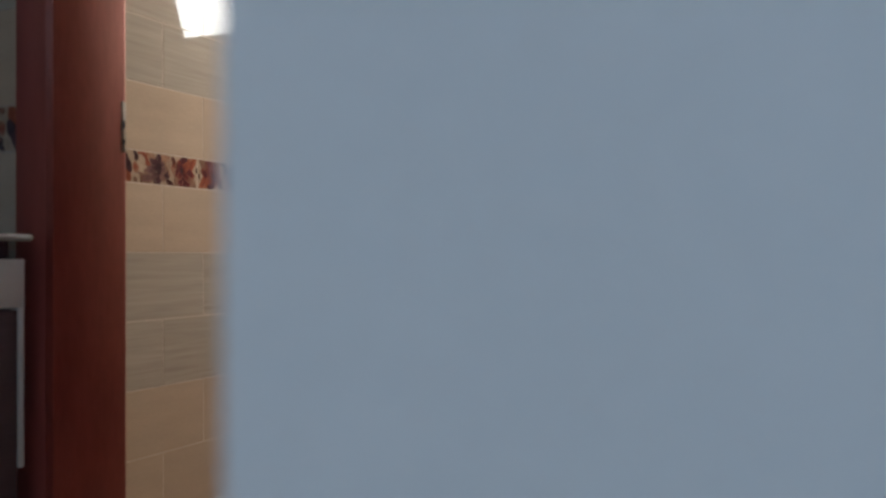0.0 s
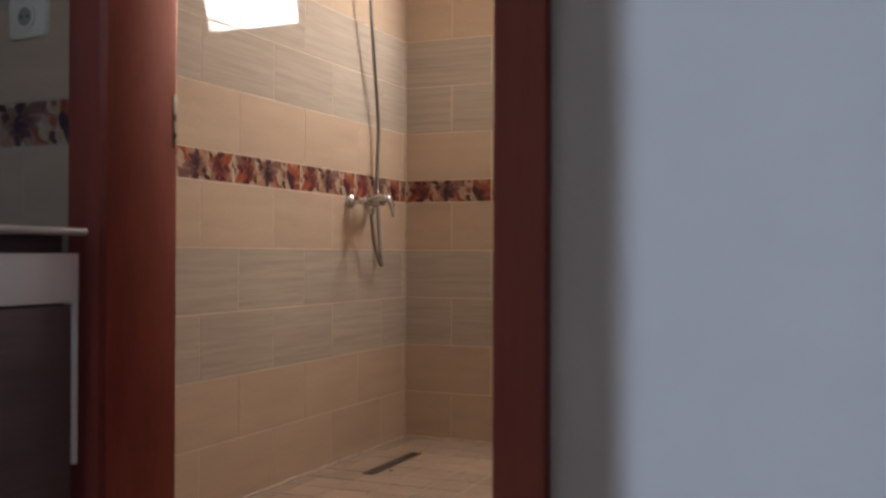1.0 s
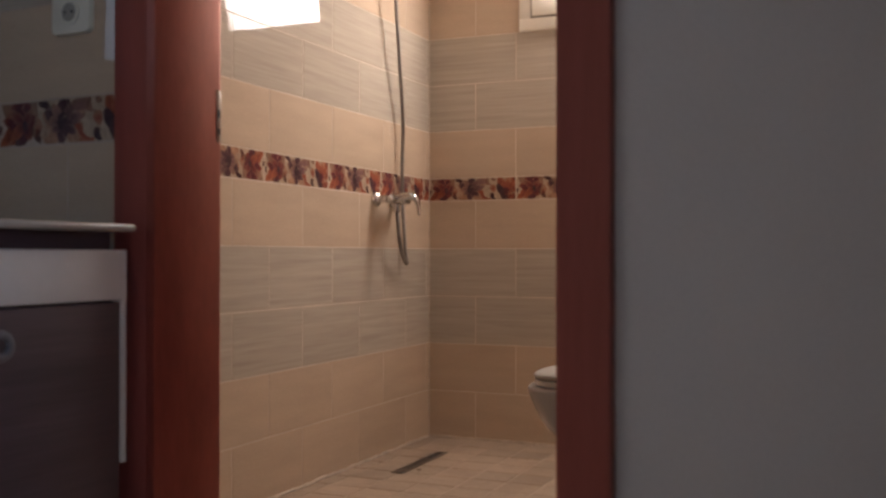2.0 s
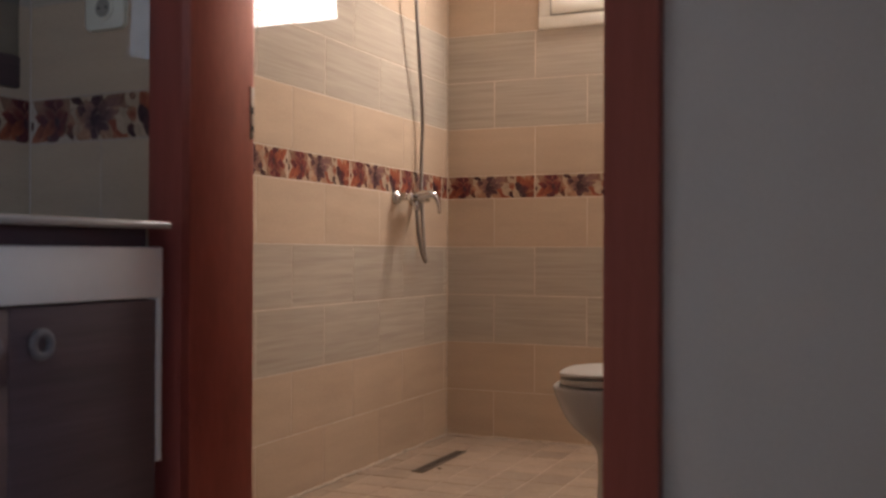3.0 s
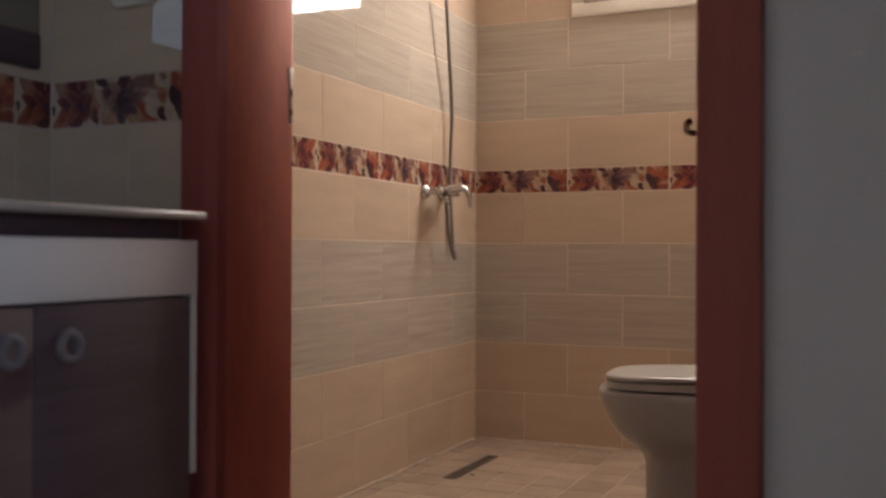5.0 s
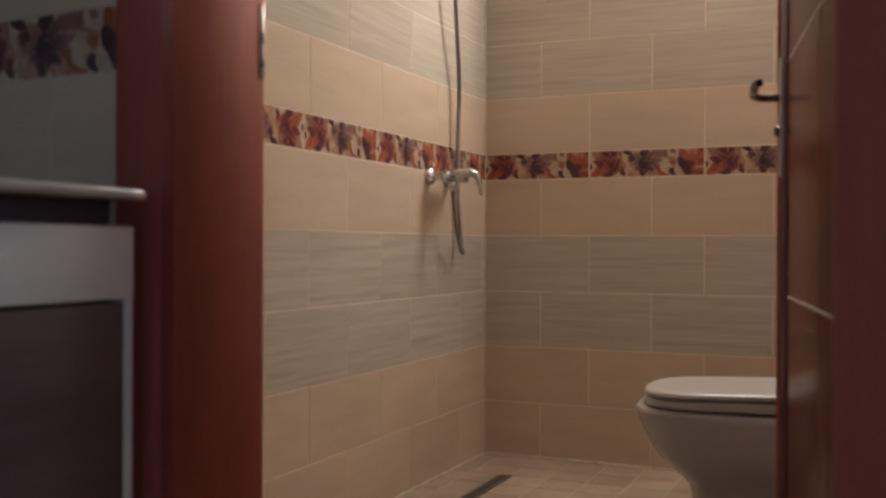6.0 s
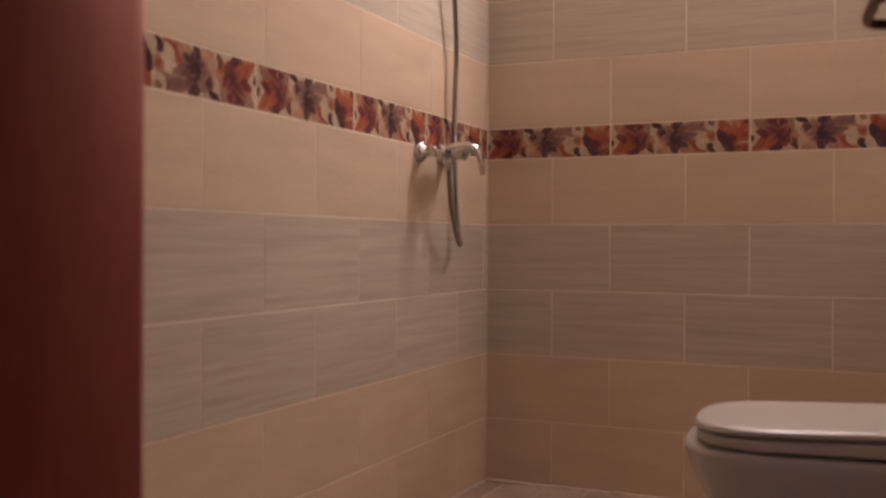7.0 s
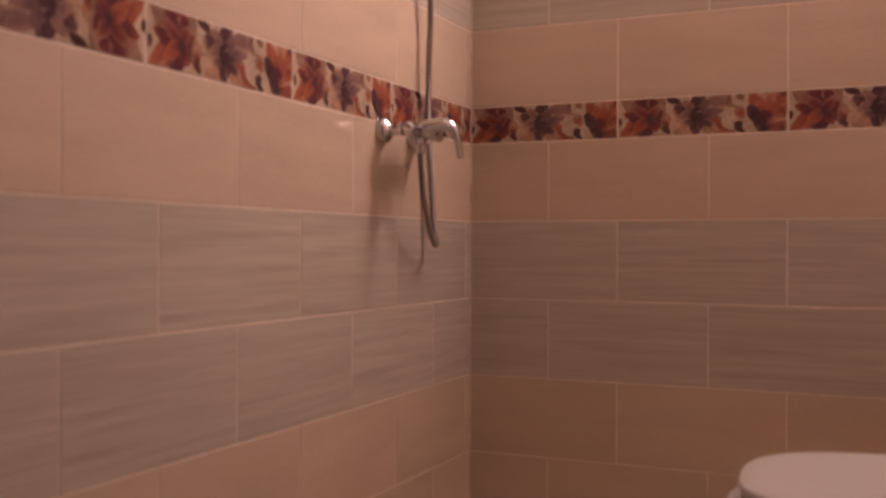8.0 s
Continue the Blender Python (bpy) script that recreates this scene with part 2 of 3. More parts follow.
add_box(bm, WIN[0], WIN[1], YB + 0.0006, 4.0, 0, WIN[2])
add_box(bm, WIN[0], WIN[1], YB + 0.0006, 4.0, WIN[3], CEIL)
add_box(bm, WIN[1], XR, YB + 0.0006, 4.0, 0, CEIL)
wall_back = structure(part("wall_back", bm, M_GROUT, smooth=False), "tiled end wall with a small high window and a floral band", "wall")
wall_right = structure(part("wall_right", box(XR, XR + 0.15, 1.55, 4.0, 0, CEIL), M_BOUNCEPALE, smooth=False), "unseen bathroom side wall, pale to bounce light", "wall")
bm = bmesh.new()
add_box(bm, -0.62, -0.02, 0.014, 0.19, 0, CEIL)
add_box(bm, -0.02, WIDE + 0.02, 0.014, 0.19, HEAD + 0.02, CEIL)
add_box(bm, WIDE + 0.02, 2.42, 0.014, 0.19, 0, CEIL)
wall_door = structure(part("wall_door", bm, M_PAINT, m=DOOR, smooth=False), "white painted wall round the bathroom door", "wall")
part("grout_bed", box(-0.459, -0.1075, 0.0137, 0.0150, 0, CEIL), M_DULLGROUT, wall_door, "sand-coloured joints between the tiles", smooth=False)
bm = bmesh.new()
add_box(bm, -0.47, -0.02, 0.19, 0.198, 0, CEIL)
add_box(bm, -0.02, WIDE + 0.02, 0.19, 0.198, HEAD + 0.02, CEIL)
add_box(bm, WIDE + 0.02, 1.02, 0.19, 0.198, 0, CEIL)
wall_cladding = structure(part("wall_cladding", bm, M_BEIGE, m=DOOR, smooth=False), "beige tiled inner face of the door wall", "wall")
wall_lobby = structure(part("wall_lobby", box(0.72, 0.85, 0.21, 1.31, 0, CEIL), M_BOUNCECREAM, smooth=False), "plain unseen cream wall", "wall")
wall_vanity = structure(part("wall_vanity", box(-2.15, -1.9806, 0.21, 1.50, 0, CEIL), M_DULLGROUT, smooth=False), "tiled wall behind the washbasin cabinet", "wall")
bm = bmesh.new()
add_box(bm, -0.190, 2.4, 0.122, 0.21, 0, CEIL)
add_box(bm, -1.95, -0.190, 0.122, 0.21, 2.3, CEIL)
add_box(bm, -2.15, -1.95, 0.122, 0.21, 0, CEIL)
for v in bm.verts:
    if abs(v.co.x + 0.190) < 1e-4 and v.co.y > 0.2 and v.co.z < 2.4:
        v.co.x = -0.165                # the end of the wall is cut back a little
bmesh.ops.bevel(bm, geom=[e for e in bm.edges if abs(e.verts[0].co.x + 0.190) < 1e-4 and abs(e.verts[1].co.x + 0.190) < 1e-4 and abs(e.verts[0].co.z - e.verts[1].co.z) > 1], offset=0.004, segments=3, affect="EDGES")
wall_partition = structure(part("wall_partition", bm, M_PAINT), "white painted partition wall with an open passage", "wall")
bm = bmesh.new()
add_box(bm, 2.4, 2.55, -3.6, -2.65, 0, CEIL)
add_box(bm, 2.4, 2.55, -2.65, -1.25, 0, 0.9)
add_box(bm, 2.4, 2.55, -2.65, -1.25, 2.2, CEIL)
add_box(bm, 2.4, 2.55, -1.25, 4.0, 0, CEIL)
wall_east = structure(part("wall_east", bm, M_PAINT, smooth=False), "plain white painted wall with a window opening", "wall")
wall_north = structure(part("wall_north", box(XR + 0.15, 2.4, 3.85, 4.0, 0, CEIL), M_BOUNCECREAM, smooth=False), "plain unseen cream wall", "wall")
wall_west = structure(part("wall_west", box(-2.15, -2.0, -3.6, 0.122, 0, CEIL), M_BOUNCECREAM, smooth=False), "plain unseen cream wall", "wall")
wall_south = structure(part("wall_south", box(-2.0, 2.4, -3.6, -3.45, 0, CEIL), M_BOUNCECREAM, smooth=False), "plain unseen cream wall", "wall")
backdrop = structure(part("backdrop", box(-3.2, 0.8, 4.9, 4.95, 1.0, 5.0), M_SKY, smooth=False), "bright white overcast sky", "sky")

# ---- bathroom window ----
x0, x1, z0, z1 = WIN
window_1 = structure(new("window_1"), "small white plastic casement window, shut", "window")
window_1.location = ((x0 + x1) / 2, YB, z0)


def frame_bars(name, w, x0, x1, y0, y1, z0, z1, parent, mat, bevel=0.006):
    """Four mitre-less bars round a rectangle, as one mesh."""
    bm = bmesh.new()
    add_box(bm, x0, x1, y0, y1, z0, z0 + w, bevel)
    add_box(bm, x0, x1, y0, y1, z1 - w, z1, bevel)
    add_box(bm, x0, x0 + w, y0 + 0.0004, y1, z0 + w - bevel, z1 - w + bevel, bevel)
    add_box(bm, x1 - w, x1, y0 + 0.0004, y1, z0 + w - bevel, z1 - w + bevel, bevel)
    ob = part(name, bm, mat, parent)
    ob.matrix_basis = Matrix.Translation(-parent.location)
    return ob


frame_bars("window_frame", 0.055, x0 - 0.004, x1 + 0.004, YB - 0.012, YB + 0.06, z0 - 0.004, z1 + 0.004, window_1, M_PVC)
frame_bars("gasket", 0.006, x0 + 0.048, x1 - 0.048, YB - 0.0135, YB + 0.03, z0 + 0.048, z1 - 0.048, window_1, M_GASKET, 0.001)
frame_bars("sash", 0.07, x0 + 0.053, x1 - 0.053, YB - 0.020, YB + 0.05, z0 + 0.053, z1 - 0.053, window_1, M_PVC)
pane = part("pane", box(x0 + 0.12, x1 - 0.12, YB + 0.010, YB + 0.016, z0 + 0.12, z1 - 0.12), M_GLASS, window_1, smooth=False)
pane.matrix_basis = Matrix.Translation(-window_1.location)
pane.visible_shadow = False

# ---- door lining, casings, leaf ----
door_frame = structure(new("door_frame"), "red-brown veneered door frame with flat casings", "door frame")
door_frame.matrix_basis = DOOR
# strike side crowned, arris rounded towards the bathroom: shape added to catch window glow
crown = [(0.0045 * math.sin(math.pi * k / 12), 0.193 * k / 12) for k in range(13)]
crown += [(-0.012 + 0.012 * math.cos(radians(15 * k)), 0.193 + 0.012 * math.sin(radians(15 * k))) for k in range(1, 7)]
section = [(-0.022, 0.205), (-0.022, 0.0)] + crown
part("lining", rings(bmesh.new(), [[(u, v, z) for u, v in section] for z in (0, HEAD + 0.02)]), M_GLOWLINING, door_frame)
part("lining", box(WIDE, WIDE + 0.02, 0.002, 0.205, 0, HEAD + 0.02, bevel=0.003), M_GLOWLINING, door_frame)
part("lining", box(0.0, WIDE, 0.002, 0.205, HEAD, HEAD + 0.02, bevel=0.003), M_GLOWLINING, door_frame)
part("casing", box(-0.107, -0.0222, 0.0004, 0.0145, 0, HEAD + 0.09, bevel=0.0008, segments=2), M_WOOD, door_frame)
part("casing", box(WIDE - 0.002, WIDE + 0.086, -0.014, 0.0145, 0, HEAD + 0.09, bevel=0.003, segments=2), M_WOOD, door_frame)
part("casing", box(0.002, WIDE - 0.002, 0.0, 0.0145, HEAD - 0.002, HEAD + 0.09, bevel=0.003, segments=2), M_WOOD, door_frame)
strike = part("strike_plate", box(-0.004, 0.0014, 0.184, 0.1975, 1.02, 1.13, bevel=0.0006), M_PLATE, door_frame, "worn steel strike plate")
# raised dark blocks; the holes' shade is put into their colour
part("latch_hole", box(0.0, 0.0020, 0.187, 0.195, 1.072, 1.088), M_DARK, strike, smooth=False)
part("latch_hole", box(0.0, 0.0020, 0.187, 0.195, 1.036, 1.048), M_DARK, strike, smooth=False)

# the leaf swings into the bathroom: local x from hinge to tip, y towards the shower
LEAF = pose(-0.676, 1.585, 0.008, 0, 0, 100.4)
LONG = 0.855
door_1 = structure(new("door_1"), "glossy red-brown door standing open into the bathroom", "door")
door_1.matrix_basis = LEAF
part("door_panel", box(0, LONG - 0.012, -0.040, 0.0, 0, HEAD - 0.015, bevel=0.003), M_DOOR, door_1)
part("stile", box(0.712, LONG - 0.0128, -0.0005, 0.0022, 0, HEAD - 0.016, bevel=0.0012), M_STILE, door_1, "dark vertical-grain stile")
for z in (0.666, 1.103):
    part("inlay_strip", box(0.03, 0.7115, -0.0006, 0.0009, z - 0.0018, z + 0.0018, bevel=0.0003), M_INLAY, door_1, "thin pale metal inlay strip")
part("edge_band", box(LONG - 0.0125, LONG + 0.002, -0.040, 0.0075, 0, HEAD - 0.015, bevel=0.004, segments=3), M_WOOD, door_1)
handle = part("handle_plate", box(LONG - 0.082, LONG - 0.042, -0.0005, 0.008, 0.895, 1.125, bevel=0.003), M_PLATE, door_1, "satin metal handle plate")
bm = bmesh.new()
tube(bm, curve_points([(LONG - 0.062, 0.006, 1.046), (LONG - 0.062, 0.034, 1.046), (LONG - 0.066, 0.049, 1.047), (LONG - 0.080, 0.057, 1.049), (LONG - 0.112, 0.059, 1.054), (LONG - 0.145, 0.058, 1.060), (LONG - 0.158, 0.052, 1.062)], 8), 0.0078, 14)
part("lever", bm, M_HANDLE, handle, "dark bronze lever")
part("key", turned(bmesh.new(), (LONG - 0.062, 0.006, 0.981), (LONG - 0.062, 0.019, 0.981), [(0, 0.0095), (0.7, 0.0095), (1, 0.0065)]), M_HANDLE, handle)

# ---- washbasin cabinet, worktop, mirror, socket ----
VY0, VY1, VX = 0.62, 1.379, -1.550
vanity = tagged(new("vanity_cabinet"), "white washbasin cabinet with dark wood-grain doors beside the door frame", "cabinet")
vanity.location = (-1.76, 1.0, 0)


def under(parent, name, bm, mat, label=""):
    return part(name, bm, mat, parent, label, m=Matrix.Translation(-parent.location))


under(vanity, "side_panel", box(-1.98, VX, VY1 - 0.0145, VY1, 0.381, 0.789, bevel=0.002), M_WHITE)
under(vanity, "side_panel", box(-1.98, VX, VY0, VY0 + 0.018, 0.381, 0.789, bevel=0.002), M_WHITE)
under(vanity, "body", box(-1.98, VX - 0.02, VY0 + 0.018, VY1 - 0.018, 0.381, 0.78), M_DARK)
under(vanity, "plinth", box(-1.98, VX - 0.022, VY0 + 0.02, VY1 - 0.022, 0.0, 0.381), M_WENGE)
# dark wenge fills the gap under the worktop, its shade put into colour
under(vanity, "top_rail", box(-1.97, VX - 0.03, VY0 + 0.01, VY1 - 0.012, 0.78, 0.8245), M_WENGE)
under(vanity, "drawer_front", box(VX - 0.019, VX + 0.001, VY0 + 0.0, VY1 + 0.0, 0.694, 0.789, bevel=0.002), M_WHITE)
ymid = 1.012
for ya, yb, knob in ((ymid + 0.001, VY1 - 0.016, 1.066), (VY0 + 0.020, ymid - 0.001, 0.958)):
    d = under(vanity, "cabinet_door", box(VX - 0.020, VX - 0.002, ya, yb, 0.10, 0.690, bevel=0.002), M_WENGE, "dark wenge door")
    bm = bmesh.new()
    pts = [(VX + 0.012, knob + 0.0190 * math.cos(a), 0.629 + 0.0190 * math.sin(a)) for a in (2 * math.pi * k / 28 for k in range(28))]
    loops = [[Vector(p) + Vector((0.0065 * math.sin(b), 0, 0)) + (Vector(p) - Vector((VX + 0.012, knob, 0.629))).normalized() * (0.0075 * math.cos(b)) for b in (2 * math.pi * j / 10 for j in range(10))] for p in pts]
    rings(bm, loops + [loops[0]], closed_ends=False)
    bmesh.ops.remove_doubles(bm, verts=bm.verts, dist=1e-5)
    cylinder(bm, (VX - 0.003, knob, 0.648), (VX + 0.012, knob, 0.648), 0.005, n=12)
    cylinder(bm, (VX - 0.003, knob, 0.610), (VX + 0.012, knob, 0.610), 0.005, n=12)
    part("ring_knob", bm, M_RING, d, "dull grey ring knob")

bm = box(-1.981, -1.531, VY0 - 0.012, 1.386, 0.8235, 0.8385, bevel=0.006, segments=3)
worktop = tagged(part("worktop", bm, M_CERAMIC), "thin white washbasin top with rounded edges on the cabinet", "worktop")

wall_mirror = tagged(new("wall_mirror"), "frameless mirror with a dark wooden lower rail on tiles", "mirror")
wall_mirror.location = (-1.98, 1.0, 1.12)
under(wall_mirror, "mirror_glass", box(-1.9815, -1.966, 0.62, 1.421, 1.194, 1.95, bevel=0.001), M_MIRROR)
under(wall_mirror, "rail", box(-1.9815, -1.962, 0.62, 1.422, 1.127, 1.193, bevel=0.002), M_WENGE)


def rounded_plate(w, h, r, y0, y1, n=6):
    def loop(y, s):
        pts = []
        for cx, cz, a0 in ((w / 2 - r, h / 2 - r, 0), (-w / 2 + r, h / 2 - r, 90), (-w / 2 + r, -h / 2 + r, 180), (w / 2 - r, -h / 2 + r, 270)):
            for k in range(n + 1):
                a = radians(a0 + 90 * k / n)
                pts.append(Vector(((cx + r * math.cos(a)) * s, y, (cz + r * math.sin(a)) * s)))
        return pts
    return rings(bmesh.new(), [loop(y1, 1.0), loop((y0 + y1) / 2, 1.0), loop(y0 + 0.001, 0.985), loop(y0, 0.95)])


socket = tagged(new("wall_socket"), "ivory plastic wall socket on grey tiles", "socket")
socket.matrix_basis = DOOR @ pose(-0.232, 0.010, 1.281)
part("cover_plate", rounded_plate(0.108, 0.088, 0.014, -0.009, 0.004), M_SOCKET, socket)
part("inner_ring", cylinder(bmesh.new(), (0, -0.013, 0), (0, -0.006, 0), 0.027, n=36), M_SOCKET, socket)
# raised grey disc stands in for the shaded recess
bm = cylinder(bmesh.new(), (0, -0.0135, 0), (0, -0.008, 0), 0.0195, n=32)
part("recess", bm, M_GASKET, socket, "grey disc painted as the socket's shaded recess")
for dx in (-0.0095, 0.0095):
    part("contact", cylinder(bmesh.new(), (dx, -0.0145, 0), (dx, -0.010, 0), 0.003, n=12), M_DARK, socket)

# ---- toilet, facing the shower wall ----
TX, TY = -1.184, 2.765


def egg(z, front, back, half, n=48, power=2.75):
    """Outline with a blunt round front at low x and a straight back."""
    pts = []
    mid = front + half * 0.95
    for k in range(n):
        a = 2 * math.pi * k / n
        c, s = math.cos(a), math.sin(a)
        y = half * math.copysign(abs(s) ** (2 / power), s)
        x = (mid - front if c < 0 else back - mid) * math.copysign(abs(c) ** (2 / (power if c < 0 else 7)), c) + mid
        pts.append(Vector((x, TY + y, z)))
    return pts


toilet = tagged(new("toilet"), "white ceramic toilet with its lid closed on the tiled floor", "toilet")
toilet.location = (-0.85, TY, 0)
RISE = 0.030                          # the lid climbs towards its hinge
bm = bmesh.new()
rings(bm, [egg(0.0, TX + 0.118, XR, 0.098), egg(0.10, TX + 0.124, XR, 0.098), egg(0.185, TX + 0.123, XR, 0.100), egg(0.210, TX + 0.115, XR, 0.107), egg(0.230, TX + 0.097, XR, 0.121), egg(0.250, TX + 0.072, XR, 0.139),
           egg(0.272, TX + 0.048, XR, 0.154), egg(0.298, TX + 0.028, XR, 0.165), egg(0.325, TX + 0.015, XR, 0.172), egg(0.352, TX + 0.003, XR, 0.178), egg(0.372, TX - 0.004, XR, 0.181), egg(0.386, TX - 0.007, XR, 0.182), egg(0.392, TX - 0.004, XR, 0.179), egg(0.394, TX + 0.005, XR, 0.170)])
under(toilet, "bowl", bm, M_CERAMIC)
bm = bmesh.new()
rings(bm, [egg(0.396, TX + 0.022, -0.70, 0.160), egg(0.398, TX + 0.016, -0.70, 0.168), egg(0.414, TX + 0.014, -0.70, 0.170), egg(0.4175, TX + 0.020, -0.70, 0.163)])
for v in bm.verts:
    v.co.z += RISE * (v.co.x - TX) * (0.35 if v.co.z < 0.405 else 0.8)
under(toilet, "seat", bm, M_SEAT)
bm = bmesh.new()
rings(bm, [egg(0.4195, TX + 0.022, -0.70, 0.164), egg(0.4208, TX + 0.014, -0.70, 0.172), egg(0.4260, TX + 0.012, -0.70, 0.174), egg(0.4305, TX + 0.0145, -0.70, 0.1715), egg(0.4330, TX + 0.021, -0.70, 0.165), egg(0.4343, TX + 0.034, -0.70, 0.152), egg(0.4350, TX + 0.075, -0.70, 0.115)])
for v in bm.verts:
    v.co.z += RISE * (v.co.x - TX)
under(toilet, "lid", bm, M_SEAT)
toilet.matrix_basis = pose(-0.85, TY + 0.026, 0, 0, 0, 4.5)

# ---- shower mixer with its hose ----
mixer = tagged(new("shower_mixer"), "chrome lever shower mixer on the tiled wall", "shower mixer")
mixer.location = (XL, 3.34, 1.0)
MZ = 0.995


for y in (3.290, 3.440):
    under(mixer, "flange", turned(bmesh.new(), (XL - 0.001, y, MZ), (XL + 0.038, y, MZ), [(0, 0.029), (0.20, 0.0292), (0.30, 0.0283), (0.38, 0.0268), (0.46, 0.0245), (0.53, 0.0215), (0.59, 0.0180), (0.63, 0.0150), (0.68, 0.0138), (1, 0.0135)]), M_CHROME)
    under(mixer, "union_nut", turned(bmesh.new(), (XL + 0.034, y, MZ), (XL + 0.056, y, MZ), [(0, 0.013), (0.1, 0.0165), (0.9, 0.0165), (1, 0.013)], n=6), M_CHROME)
bm = turned(bmesh.new(), (XL + 0.068, 3.276, MZ), (XL + 0.068, 3.446, MZ), [(0, 0.010), (0.03, 0.0155), (0.2, 0.0165), (0.34, 0.0185), (0.40, 0.023), (0.60, 0.023), (0.66, 0.0185), (0.8, 0.0165), (0.97, 0.0155), (1, 0.010)])
under(mixer, "body", bm, M_CHROME)
cart = under(mixer, "cartridge", turned(bmesh.new(), (XL + 0.066, 3.352, MZ), (XL + 0.116, 3.340, MZ + 0.006), [(0, 0.020), (0.3, 0.024), (0.7, 0.0245), (0.9, 0.021), (1, 0.013)]), M_CHROME)
bm = bmesh.new()
pts = curve_points([(XL + 0.078, 3.340, MZ + 0.003), (XL + 0.108, 3.337, MZ + 0.009), (XL + 0.136, 3.334, MZ + 0.011), (XL + 0.153, 3.338, MZ - 0.002), (XL + 0.160, 3.344, MZ - 0.026), (XL + 0.162, 3.349, MZ - 0.063)], 8)
loops = []
side = Vector((0, 1, 0))
for i, p in enumerate(pts):
    s = i / (len(pts) - 1)
    d = (pts[min(i + 1, len(pts) - 1)] - pts[max(i - 1, 0)]).normalized()
    across = (side - d * side.dot(d)).normalized()
    up = d.cross(across).normalized()
    w, h = 0.025 * (1 - 0.68 * s ** 1.3), 0.0195 * (1 - 0.72 * s ** 1.2)
    loops.append([p + across * (w * math.cos(a)) + up * (h * math.sin(a)) for a in (2 * math.pi * k / 16 for k in range(16))])
rings(bm, loops)
under(mixer, "lever", bm, M_CHROME)
under(mixer, "hose_outlet", turned(bmesh.new(), (XL + 0.068, 3.343, MZ - 0.010), (XL + 0.068, 3.343, MZ - 0.050), [(0, 0.013), (0.5, 0.013), (0.55, 0.015), (1, 0.012)]), M_CHROME)
hose_ctrl = [(XL + 0.068, 3.343, MZ - 0.045), (XL + 0.064, 3.362, 0.905), (XL + 0.058, 3.385, 0.850), (XL + 0.050, 3.430, 0.788), (XL + 0.043, 3.474, 0.752), (XL + 0.035, 3.503, 0.748), (XL + 0.027, 3.511, 0.775), (XL + 0.024, 3.506, 0.84), (XL + 0.022, 3.498, 0.92), (XL + 0.022, 3.490, 0.995), (XL + 0.022, 3.486, 1.069), (XL + 0.025, 3.481, 1.175), (XL + 0.030, 3.477, 1.319), (XL + 0.044, 3.414, 1.55), (XL + 0.055, 3.364, 1.74), (XL + 0.058, 3.345, 1.90), (XL + 0.058, 3.343, 1.98)]
under(mixer, "hose", tube(bmesh.new(), curve_points(hose_ctrl, 34), 0.0066, 10, 0.0011), M_STEEL, "flexible steel shower hose")
bm = turned(bmesh.new(), (XL - 0.001, 3.343, 2.0), (XL + 0.05, 3.343, 2.0), [(0, 0.024), (0.2, 0.024), (0.4, 0.014), (1, 0.014)])
cylinder(bm, (XL + 0.058, 3.343, 1.965), (XL + 0.058, 3.343, 2.03), 0.015)
under(mixer, "wall_bracket", bm, M_CHROME)

# ---- linear floor drain ----
drain = tagged(new("floor_drain"), "narrow steel channel drain in the shower floor", "drain")
drain.location = (-1.80, 3.285, 0)
under(drain, "channel_frame", box(-1.824, -1.780, 3.078, 3.492, -0.003, 0.0035, bevel=0.001), M_STEEL)
bm = bmesh.new()
for k in range(26):
    add_box(bm, -1.818, -1.786, 3.084 + k * 0.0156, 3.092 + k * 0.0156, 0.003, 0.0046)
under(drain, "grate", bm, M_GRATE)

# ---- a scrap of dry leaf beside the drain ----
bm = bmesh.new()
bmesh.ops.create_grid(bm, x_segments=6, y_segments=4, size=1.0)
for v in bm.verts:
    x, y = v.co.x, v.co.y
    v.co = (0.008 * x, 0.005 * y * (1 - 0.6 * x * x), 0.0006 + 0.0022 * x * x + 0.0012 * math.sin(3 * y + 2 * x))
bmesh.ops.solidify(bm, geom=bm.faces[:], thickness=0.0006)
scrap = tagged(part("leaf_scrap", bm, M_DRYLEAF), "tiny curled dark scrap of dry leaf on the shower floor", "debris")
scrap.matrix_basis = pose(-1.750, 3.157, 0.0008, 0, 0, 25)

# ---- sealant beads in the shower corner ----
sealant = structure(new("trim"), "white sealant along the foot of the tiled walls", "trim")
rnd = random.Random(12)
part("sealant_bead", tube(bmesh.new(), [(XL + rnd.uniform(-0.001, 0.004), 1.65 + 0.03 * i, rnd.uniform(-0.002, 0.004)) for i in range(72)], 0.006, 8), M_SILICONE, sealant)
part("sealant_bead", tube(bmesh.new(), [(XL + 0.002 + 0.03 * i, YB - rnd.uniform(-0.001, 0.004), rnd.uniform(-0.001, 0.004)) for i in range(50)], 0.0065, 8), M_SILICONE, sealant)
part("sealant_bead", tube(bmesh.new(), [(XL + 0.001, YB - 0.001, 0.01 + 0.1 * i) for i in range(25)], 0.0028, 8), M_SILICONE, sealant)

# ---- tiles ----
slabs = {}


